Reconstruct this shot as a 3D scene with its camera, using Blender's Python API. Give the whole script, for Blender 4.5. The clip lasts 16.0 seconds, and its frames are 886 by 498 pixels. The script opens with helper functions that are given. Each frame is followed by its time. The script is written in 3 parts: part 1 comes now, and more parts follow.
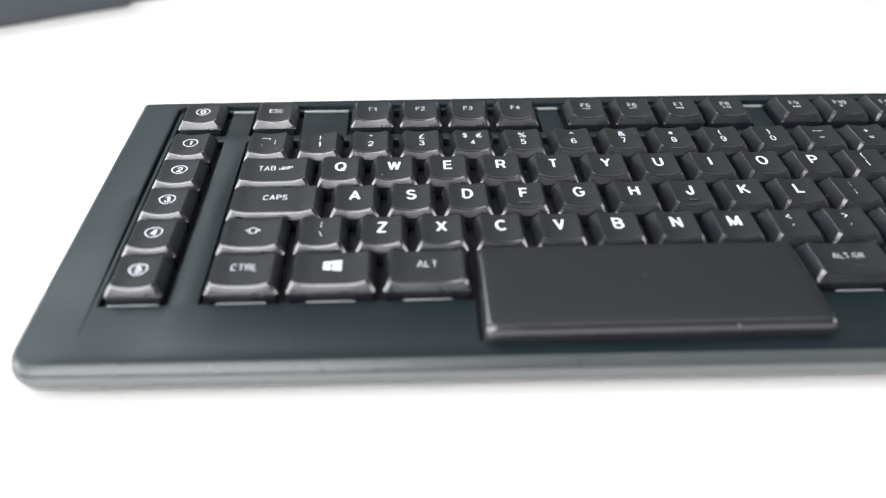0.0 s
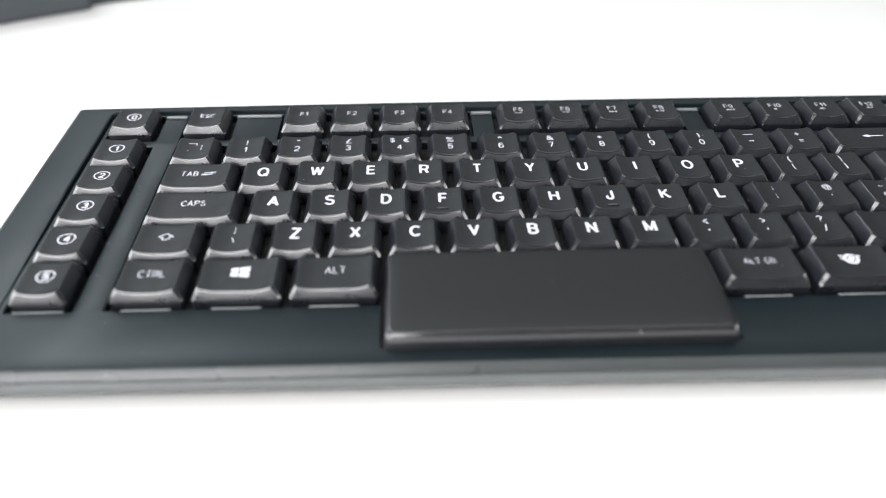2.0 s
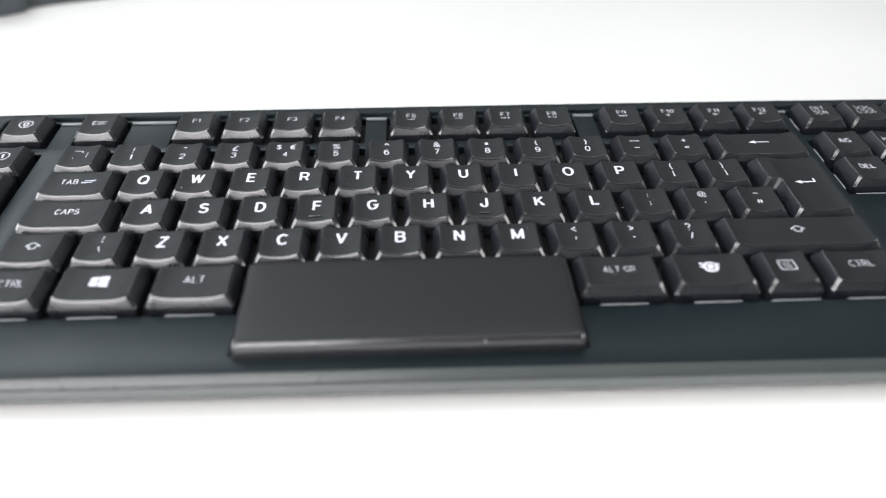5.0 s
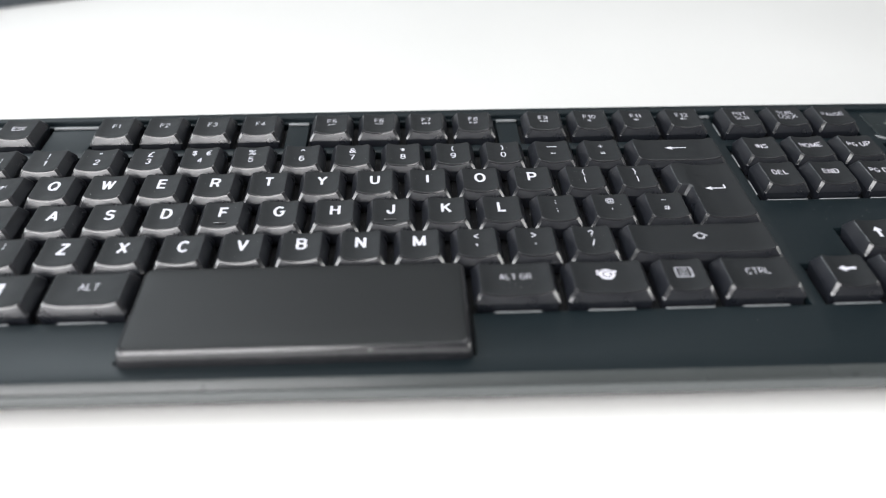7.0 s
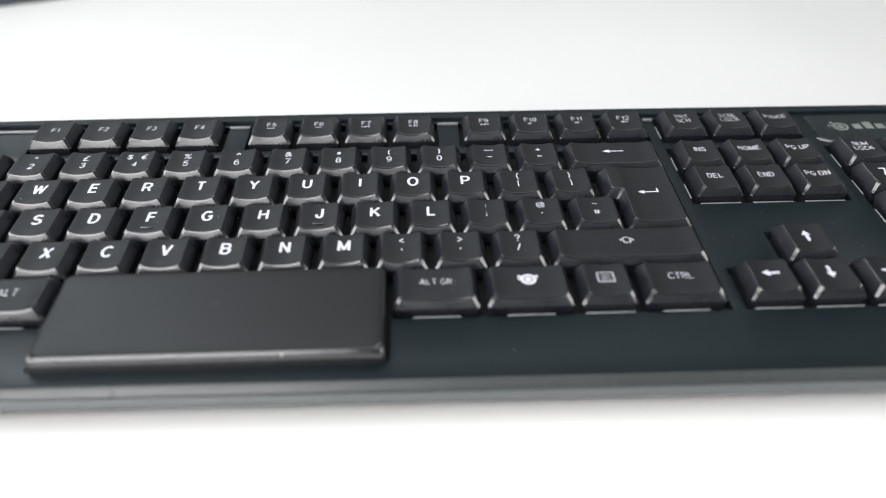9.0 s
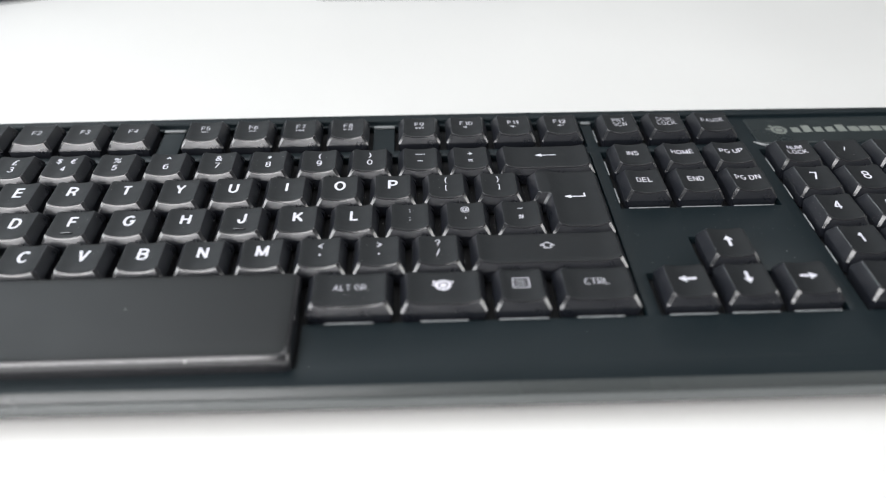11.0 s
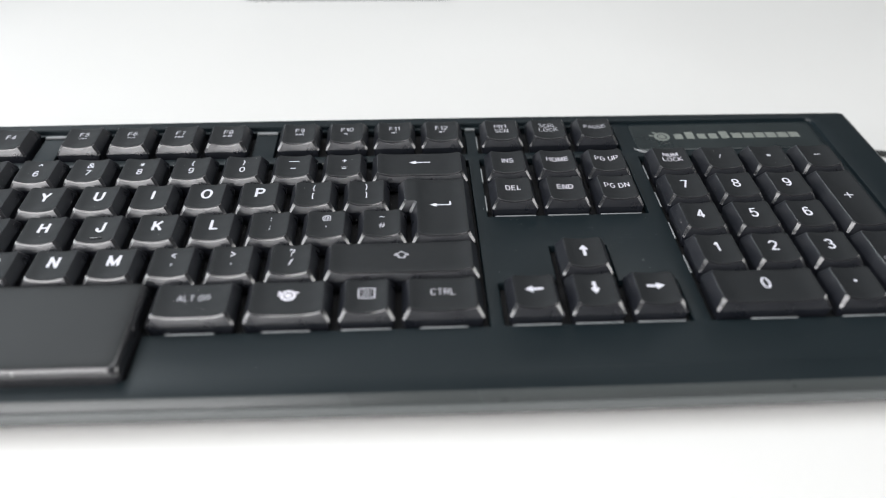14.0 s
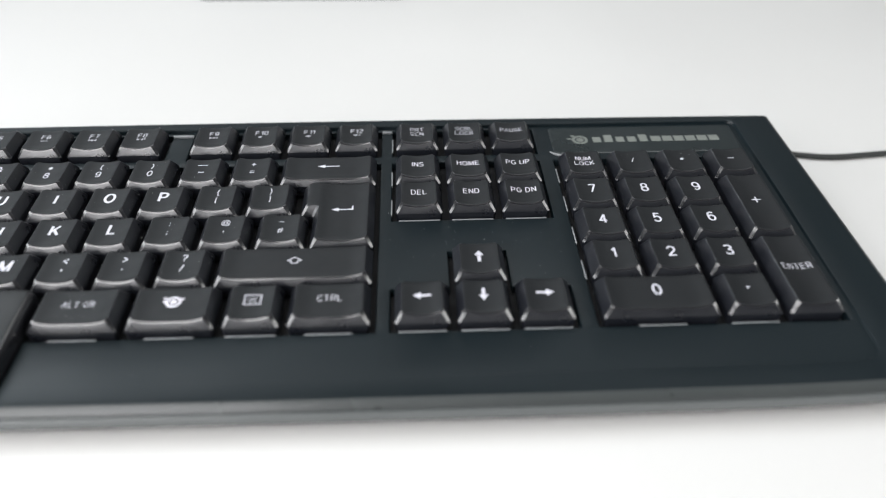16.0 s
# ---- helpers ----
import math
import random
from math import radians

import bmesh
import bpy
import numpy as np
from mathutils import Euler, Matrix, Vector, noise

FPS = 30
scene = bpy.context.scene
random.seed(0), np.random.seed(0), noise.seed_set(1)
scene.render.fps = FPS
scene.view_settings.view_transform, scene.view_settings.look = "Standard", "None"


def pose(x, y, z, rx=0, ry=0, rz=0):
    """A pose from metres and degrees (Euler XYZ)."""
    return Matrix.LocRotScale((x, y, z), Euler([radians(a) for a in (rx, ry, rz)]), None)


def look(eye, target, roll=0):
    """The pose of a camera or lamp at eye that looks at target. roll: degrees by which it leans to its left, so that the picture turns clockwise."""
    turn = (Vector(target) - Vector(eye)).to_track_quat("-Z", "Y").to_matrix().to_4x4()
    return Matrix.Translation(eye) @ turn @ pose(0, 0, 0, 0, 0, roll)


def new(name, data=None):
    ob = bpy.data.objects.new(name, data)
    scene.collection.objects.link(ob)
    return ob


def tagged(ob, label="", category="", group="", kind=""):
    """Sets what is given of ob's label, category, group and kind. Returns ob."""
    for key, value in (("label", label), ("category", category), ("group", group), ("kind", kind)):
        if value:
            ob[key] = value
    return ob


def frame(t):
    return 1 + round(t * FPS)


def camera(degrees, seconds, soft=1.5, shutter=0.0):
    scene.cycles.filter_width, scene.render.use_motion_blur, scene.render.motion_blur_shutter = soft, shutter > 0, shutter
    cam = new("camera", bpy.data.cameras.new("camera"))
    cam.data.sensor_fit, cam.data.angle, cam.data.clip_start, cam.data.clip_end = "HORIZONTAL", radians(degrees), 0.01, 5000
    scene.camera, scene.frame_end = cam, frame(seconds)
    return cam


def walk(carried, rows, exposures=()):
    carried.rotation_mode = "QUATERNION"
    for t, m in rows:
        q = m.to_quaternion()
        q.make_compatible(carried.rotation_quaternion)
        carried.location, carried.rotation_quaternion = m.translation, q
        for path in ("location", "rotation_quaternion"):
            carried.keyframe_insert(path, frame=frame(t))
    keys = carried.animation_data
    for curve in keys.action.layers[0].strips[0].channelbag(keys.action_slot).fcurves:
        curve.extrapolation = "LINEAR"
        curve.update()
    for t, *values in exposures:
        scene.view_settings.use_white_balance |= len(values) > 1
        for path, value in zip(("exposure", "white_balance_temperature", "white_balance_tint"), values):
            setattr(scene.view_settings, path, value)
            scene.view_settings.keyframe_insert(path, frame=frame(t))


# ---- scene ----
cam = camera(56.56, 16.0, soft=1.05)
PATH = [
    (0, (0.06221, -0.22702, 0.15255), (0.09996, 0.62289, -0.37302), 0.239),
    (0.5, (0.07040, -0.22699, 0.15296), (0.10680, 0.62278, -0.37294), 0.101),
    (1, (0.07802, -0.22680, 0.15355), (0.11297, 0.62264, -0.37299), 0.052),
    (1.5, (0.08448, -0.22677, 0.15387), (0.11778, 0.62277, -0.37262), -0.014),
    (2, (0.09135, -0.22673, 0.15400), (0.12330, 0.62318, -0.37194), -0.079),
    (2.5, (0.09774, -0.22659, 0.15451), (0.12897, 0.62286, -0.37224), -0.139),
    (3, (0.10385, -0.22655, 0.15480), (0.13532, 0.62288, -0.37196), -0.166),
    (3.5, (0.11003, -0.22680, 0.15539), (0.14336, 0.62250, -0.37147), -0.077),
    (4, (0.11653, -0.22693, 0.15579), (0.15172, 0.62226, -0.37112), -0.037),
    (4.5, (0.12424, -0.22721, 0.15660), (0.15948, 0.62147, -0.37113), -0.054),
    (5, (0.13328, -0.22751, 0.15757), (0.16841, 0.62053, -0.37121), -0.074),
    (7.5, (0.17201, -0.22762, 0.16033), (0.20723, 0.61938, -0.37009), -0.081),
    (8, (0.17839, -0.22743, 0.16067), (0.21200, 0.61929, -0.37030), -0.169),
    (8.5, (0.18463, -0.22701, 0.16075), (0.21787, 0.61973, -0.37023), -0.177),
    (9, (0.19069, -0.22702, 0.16099), (0.22240, 0.61978, -0.36998), -0.265),
    (11.5, (0.22452, -0.22579, 0.16229), (0.25440, 0.62062, -0.36940), -0.351),
    (12, (0.23206, -0.22580, 0.16314), (0.26061, 0.61973, -0.37003), -0.383),
    (12.5, (0.24038, -0.22571, 0.16389), (0.26816, 0.61899, -0.37062), -0.383),
    (13, (0.24815, -0.22562, 0.16441), (0.27600, 0.61862, -0.37083), -0.330),
    (13.5, (0.25488, -0.22549, 0.16511), (0.28948, 0.61782, -0.37120), -0.110),
    (14, (0.26291, -0.22503, 0.16523), (0.30099, 0.61837, -0.37070), -0.039),
    (14.5, (0.27363, -0.22458, 0.16561), (0.31051, 0.61817, -0.37144), -0.095),
    (15, (0.28246, -0.22425, 0.16599), (0.31798, 0.61804, -0.37186), -0.123),
    (15.5, (0.29044, -0.22405, 0.16642), (0.32433, 0.61797, -0.37196), -0.182),
    (16, (0.29908, -0.22353, 0.16677), (0.33145, 0.61783, -0.37273), -0.209),
]
walk(cam, [(t, look(eye, target, roll)) for t, eye, target, roll in PATH],
     exposures=[(0.0, 0.17), (3.0, 0.04), (5.0, -0.03), (9.0, -0.14), (16.0, -0.22)])
cam.data.dof.use_dof = True
cam.data.dof.focus_distance = 0.304
cam.data.dof.aperture_fstop = 5.8

# ---- light: unseen lamps added for highlights, sheens and the table's brightness ----
SLOPE, LIFT = 5.0, 0.0206
MM = 0.001
U = 19.05

world = bpy.data.worlds.new("room_world")
world.use_nodes = True
world.node_tree.nodes["Background"].inputs[0].default_value = (0.8, 0.9, 1.0, 1)
world.node_tree.nodes["Background"].inputs[1].default_value = 0.3
scene.world = world


def area_light(name, eye, target, sx, sy, power, colour):
    data = bpy.data.lights.new(name, "AREA")
    data.shape, data.size, data.size_y, data.energy, data.color = "RECTANGLE", sx, sy, power, colour
    ob = new(name, data)
    ob.matrix_world = look(eye, target)
    return ob


# The kind of each lamp is assumed; place and power follow the reflections wanted.
area_light("unseen_overhead_light", (0.20, 0.56, 1.66), (0.20, 0.56, 0.0), 1.8, 1.5, 20.5, (0.975, 1.0, 1.015))
area_light("unseen_front_left_light", (-0.58, -1.22, 0.62), (0.0, 0.0, 0.10), 1.25, 0.75, 26.0, (1.0, 0.985, 1.0))
area_light("unseen_high_front_light", (-0.46, -0.85, 1.25), (-0.30, 0.0, 0.02), 0.95, 0.6, 14.0, (1.0, 0.985, 1.0))
area_light("unseen_west_light", (-1.86, -0.35, 0.55), (0.2, -0.35, 0.45), 1.6, 1.0, 35.0, (0.97, 0.98, 1.0))
area_light("unseen_east_light", (2.26, -0.45, 0.58), (0.2, -0.40, 0.40), 1.2, 0.9, 19.0, (1.0, 0.99, 0.98))
area_light("unseen_rear_left_light", (-0.74, 0.98, 1.36), (0.0, 0.0, 0.02), 0.8, 0.7, 16.0, (0.88, 0.95, 1.0))


# ---- materials ----
def material(name, colour, rough, spec=0.5, metal=0.0):
    m = bpy.data.materials.new(name)
    m.use_nodes = True
    b = m.node_tree.nodes["Principled BSDF"]
    b.inputs["Base Color"].default_value = (*colour, 1)
    b.inputs["Roughness"].default_value = rough
    b.inputs["Specular IOR Level"].default_value = spec
    b.inputs["Metallic"].default_value = metal
    return m, m.node_tree, b


def worn(name, low, high, rough, rough_span, fine, coarse, bump, spec=0.5, depth=0.00005):
    """A surface whose colour and gloss vary at two scales, with fine relief."""
    m, t, b = material(name, low, rough, spec)
    n, l = t.nodes, t.links
    where = n.new("ShaderNodeTexCoord")
    big, small = n.new("ShaderNodeTexNoise"), n.new("ShaderNodeTexNoise")
    big.inputs["Scale"].default_value, small.inputs["Scale"].default_value = coarse, fine
    big.inputs["Detail"].default_value, small.inputs["Detail"].default_value = 4, 2
    mix = n.new("ShaderNodeMix")
    mix.data_type = "RGBA"
    mix.inputs["A"].default_value, mix.inputs["B"].default_value = (*low, 1), (*high, 1)
    both = n.new("ShaderNodeMath")
    both.operation = "MULTIPLY_ADD"
    both.inputs[1].default_value = 0.35
    half = n.new("ShaderNodeMath")
    half.operation = "MULTIPLY"
    half.inputs[1].default_value = 0.65
    span = n.new("ShaderNodeMapRange")
    span.inputs["From Min"].default_value, span.inputs["From Max"].default_value = 0.3, 0.7
    span.inputs["To Min"].default_value, span.inputs["To Max"].default_value = rough - rough_span, rough + rough_span
    relief = n.new("ShaderNodeBump")
    relief.inputs["Strength"].default_value, relief.inputs["Distance"].default_value = bump, depth
    for noise_node in (big, small):
        l.new(where.outputs["Object"], noise_node.inputs["Vector"])
    l.new(big.outputs["Fac"], half.inputs[0])
    l.new(small.outputs["Fac"], both.inputs[0])
    l.new(half.outputs[0], both.inputs[2])
    l.new(both.outputs[0], mix.inputs["Factor"])
    l.new(mix.outputs["Result"], b.inputs["Base Color"])
    l.new(big.outputs["Fac"], span.inputs["Value"])
    l.new(span.outputs[0], b.inputs["Roughness"])
    l.new(small.outputs["Fac"], relief.inputs["Height"])
    l.new(relief.outputs[0], b.inputs["Normal"])
    return m


KEY = worn("key_side_plastic", (0.0058, 0.0068, 0.0098), (0.0098, 0.0112, 0.0152), 0.34, 0.08, 1000, 160, 1.0, spec=0.85)
KEY_TOP = worn("key_top_plastic", (0.0056, 0.0068, 0.0080), (0.0086, 0.0102, 0.0118), 0.55, 0.05, 3200, 160, 0.3, spec=0.27)
SPACE = worn("space_bar_plastic", (0.0062, 0.0072, 0.0078), (0.0098, 0.0112, 0.0121), 0.46, 0.02, 2600, 90, 0.2, spec=0.22)
DECK = worn("deck_plastic", (0.0036, 0.0078, 0.0100), (0.0060, 0.0112, 0.0140), 0.41, 0.06, 2200, 25, 0.2, spec=0.22)
SHELL = worn("lower_shell_plastic", (0.062, 0.069, 0.070), (0.090, 0.100, 0.100), 0.15, 0.04, 2000, 30, 0.12, spec=1.0)
RIM = worn("edge_strip_plastic", (0.036, 0.041, 0.041), (0.054, 0.060, 0.060), 0.29, 0.05, 1200, 30, 0.1, spec=0.5)
# Glossier, lighter copy of the key plastic, laid where edges show highlights.
EDGE = worn("highlight_edge_plastic", (0.0115, 0.012, 0.014), (0.0165, 0.017, 0.0195), 0.17, 0.03, 2600, 200, 0.06, spec=1.0)
BADGE = worn("badge_gloss_plastic", (0.006, 0.011, 0.012), (0.009, 0.015, 0.017), 0.30, 0.04, 900, 60, 0.05, spec=0.6)
WELL = worn("key_well_plastic", (0.005, 0.005, 0.006), (0.008, 0.008, 0.009), 0.6, 0.1, 1500, 80, 0.3, spec=0.2)
# Pale grey puts light caught on the deck's dark bevels into the colour.
GLINT = worn("glint_plastic", (0.14, 0.15, 0.155), (0.22, 0.23, 0.235), 0.35, 0.05, 900, 80, 0.1)
TABLE = worn("white_laminate", (0.632, 0.628, 0.612), (0.668, 0.664, 0.648), 0.45, 0.05, 700, 6, 0.06)
# Mid-grey, chosen to keep the unseen room's reflections dark.
WALL = worn("wall_paint", (0.26, 0.26, 0.26), (0.31, 0.31, 0.31), 0.85, 0.05, 60, 2, 0.2, depth=0.001)
FLOOR = worn("floor_vinyl", (0.24, 0.22, 0.20), (0.33, 0.31, 0.28), 0.5, 0.1, 40, 3, 0.2, depth=0.001)
RUBBER = worn("cable_rubber", (0.018, 0.021, 0.020), (0.028, 0.031, 0.030), 0.5, 0.06, 1500, 90, 0.2)
DEVICE = worn("device_plastic", (0.035, 0.042, 0.050), (0.055, 0.064, 0.075), 0.45, 0.08, 500, 18, 0.2)
LEGEND = worn("legend_print", (0.52, 0.52, 0.58), (0.62, 0.62, 0.68), 0.5, 0.05, 900, 90, 0.05)
LEGEND_DIM = worn("legend_print_thin", (0.36, 0.36, 0.40), (0.48, 0.48, 0.52), 0.5, 0.05, 900, 90, 0.05)
LEGEND_MID = worn("legend_print_soft", (0.55, 0.54, 0.60), (0.66, 0.65, 0.71), 0.5, 0.05, 900, 90, 0.05)
MARK = worn("badge_print", (0.12, 0.135, 0.12), (0.18, 0.195, 0.18), 0.4, 0.05, 700, 60, 0.05)
DUST = worn("dust_lint", (0.45, 0.45, 0.44), (0.62, 0.62, 0.60), 0.9, 0.05, 500, 50, 0.1)
STEEL = worn("leg_metal", (0.45, 0.45, 0.46), (0.55, 0.55, 0.56), 0.35, 0.05, 300, 10, 0.1)


# ---- mesh helpers ----
def mesh_of(name, bm, mat, smooth=32):
    bmesh.ops.recalc_face_normals(bm, faces=bm.faces)
    me = bpy.data.meshes.new(name)
    bm.to_mesh(me)
    bm.free()
    me.materials.append(mat)
    if smooth:
        me.shade_smooth()
        me.set_sharp_from_angle(angle=radians(smooth))
    return me


def part(name, bm, mat, parent, label="", smooth=32):
    data = bm if isinstance(bm, bpy.types.Mesh) else mesh_of(name, bm, mat, smooth)
    ob = new(name, data)
    ob.parent = parent
    return tagged(ob, label)


def block(bm, x0, x1, y0, y1, z0, z1, bevel=0.0, segments=2):
    out = bmesh.ops.create_cube(bm, size=1.0)
    m = Matrix.Translation(((x0 + x1) / 2, (y0 + y1) / 2, (z0 + z1) / 2)) @ Matrix.Diagonal((x1 - x0, y1 - y0, z1 - z0, 1))
    bmesh.ops.transform(bm, matrix=m, verts=out["verts"])
    if bevel:
        edges = list({e for v in out["verts"] for e in v.link_edges})
        bmesh.ops.bevel(bm, geom=edges, offset=bevel, segments=segments, affect="EDGES", profile=0.5)
    return bm


def outline(corners, inset, radii, steps, cuts):
    """A closed outline of a right-angled polygon (counter-clockwise, mm), moved inwards and with rounded corners.
    cuts: pieces to each straight side."""
    n = len(corners)
    edges = []
    for i in range(n):
        (ax, ay), (bx, by) = corners[i], corners[(i + 1) % n]
        length = math.hypot(bx - ax, by - ay)
        dx, dy = (bx - ax) / length, (by - ay) / length
        edges.append((dx, dy, ax - dy * inset, ay + dx * inset))
    points = []
    for i in range(n):
        d0, d1 = edges[i - 1], edges[i]
        # the corner where the side before meets this one
        cx = d0[2] if abs(d0[0]) < 0.5 else d1[2]
        cy = d0[3] if abs(d0[1]) < 0.5 else d1[3]
        points.append((cx, cy))
    ring = []
    for i in range(n):
        d0, d1 = edges[i - 1], edges[i]
        r = radii[i] if isinstance(radii, (tuple, list)) else radii
        px, py = points[i]
        sx, sy = px - d0[0] * r, py - d0[1] * r
        ex, ey = px + d1[0] * r, py + d1[1] * r
        ox, oy = sx + d1[0] * r, sy + d1[1] * r
        for k in range(steps + 1):
            a = math.pi / 2 * k / steps
            ring.append((ox + (sx - ox) * math.cos(a) + (ex - ox) * math.sin(a), oy + (sy - oy) * math.cos(a) + (ey - oy) * math.sin(a)))
        nx, ny = points[(i + 1) % n]
        r2 = radii[(i + 1) % n] if isinstance(radii, (tuple, list)) else radii
        tx, ty = nx - d1[0] * r2, ny - d1[1] * r2
        for k in range(1, cuts):
            q = k / cuts
            ring.append((ex + (tx - ex) * q, ey + (ty - ey) * q))
    return ring


def loft(bm, rings, cap_top=True, cap_bottom=False):
    """Joins rings of (x, y, z) in millimetres, one after another."""
    rows = [[bm.verts.new((x * MM, y * MM, z * MM)) for x, y, z in ring] for ring in rings]
    for a, b in zip(rows, rows[1:]):
        for i in range(len(a)):
            j = (i + 1) % len(a)
            bm.faces.new((a[i], a[j], b[j], b[i]))
    if cap_top:
        bm.faces.new(rows[-1])
    if cap_bottom:
        bm.faces.new(list(reversed(rows[0])))
    return bm


def rect(x0, x1, y0, y1):
    return [(x0, y0), (x1, y0), (x1, y1), (x0, y1)]


# ---- unseen room, added to shape the reflections, and table ----
def slab(name, x0, x1, y0, y1, z0, z1, mat, label, category):
    bm = block(bmesh.new(), x0, x1, y0, y1, z0, z1)
    return tagged(new(name, mesh_of(name, bm, mat, 0)), label, category, kind="structure")


def pierced(name, axis, at, thick, a0, a1, z0, z1, hole, mat, label):
    """An added wall across x or y with one opening through it."""
    h0, h1, g0, g1 = hole
    bm = bmesh.new()
    for p0, p1, q0, q1 in ((a0, h0, z0, z1), (h1, a1, z0, z1), (h0, h1, z0, g0), (h0, h1, g1, z1)):
        if axis == "x":
            block(bm, at, at + thick, p0, p1, q0, q1)
        else:
            block(bm, p0, p1, at, at + thick, q0, q1)
    return tagged(new(name, mesh_of(name, bm, mat, 0)), label, "wall", kind="structure")


slab("floor", -2.0, 2.4, -2.4, 2.0, -0.80, -0.74, FLOOR, "grey-brown vinyl floor under the table", "floor")
slab("ceiling", -2.0, 2.4, -2.4, 2.0, 1.70, 1.80, WALL, "unseen grey ceiling added over the table", "ceiling")
pierced("wall_west", "x", -2.0, 0.12, -2.4, 2.0, -0.74, 1.70, (-1.2, 0.5, 0.0, 1.1), WALL, "unseen grey wall with an opening, added beside the table")
pierced("wall_east", "x", 2.28, 0.12, -2.4, 2.0, -0.74, 1.70, (-1.1, 0.2, 0.08, 1.08), WALL, "unseen grey wall with an opening, added beside the table")
slab("wall_north", -1.88, 2.28, 1.88, 2.0, -0.74, 1.70, WALL, "unseen grey wall added beyond the table", "wall")
slab("wall_south", -1.88, 2.28, -2.4, -2.28, -0.74, 1.70, WALL, "unseen grey wall added behind the table", "wall")

table = tagged(new("table"), "white laminate table with a plain smooth top", "table")
part("tabletop", block(bmesh.new(), -0.95, 1.35, -0.75, 0.62, -0.030, 0.0, 0.002), TABLE, table)
for lx in (-0.88, 1.22):
    for ly in (-0.68, 0.50):
        part("leg", block(bmesh.new(), lx, lx + 0.05, ly, ly + 0.05, -0.74, -0.030, 0.003), STEEL, table)

# ---- keyboard ----
keyboard = tagged(new("keyboard"), "black wired full-size keyboard with white legends on a white table", "keyboard")
keyboard.matrix_world = pose(0, 0, LIFT, SLOPE, 0, 0)
DECK_W = -5.6
tan_slope = math.tan(radians(SLOPE))


def shell_ring(x0, x1, y0, y1, front, back, w):
    flat = outline(rect(x0, x1, y0, y1), 0.0, (front, front, back, back), 6, 24)
    return [(x, y, w(x, y) if callable(w) else w) for x, y in flat]


def bowed(ring, front, back):
    """Front and back sides swell outwards a little in their middle."""
    out = []
    for x, y, z in ring:
        s = 1 - ((x - 202) / 252) ** 2
        skew = 1.7 * max(0.0, min(1.0, (x - 120) / 220))
        out.append((x, y + (back if y > 20 else -front - skew / max(s, 0.3)) * max(s, 0) * min(1, abs(y - 20) / 60), z))
    return out


def rise(x, y):
    """The rim stands proud of the deck at the sides and back, and towards the number pad."""
    return 0.02 + (1.6 - 1.0 * max(0.0, min(1.0, (x - 300) / 110))) * max(0.0, min(1.0, (y + 44) / 80)) + 0.6 * max(0.0, min(1.0, (x - 310) / 100))


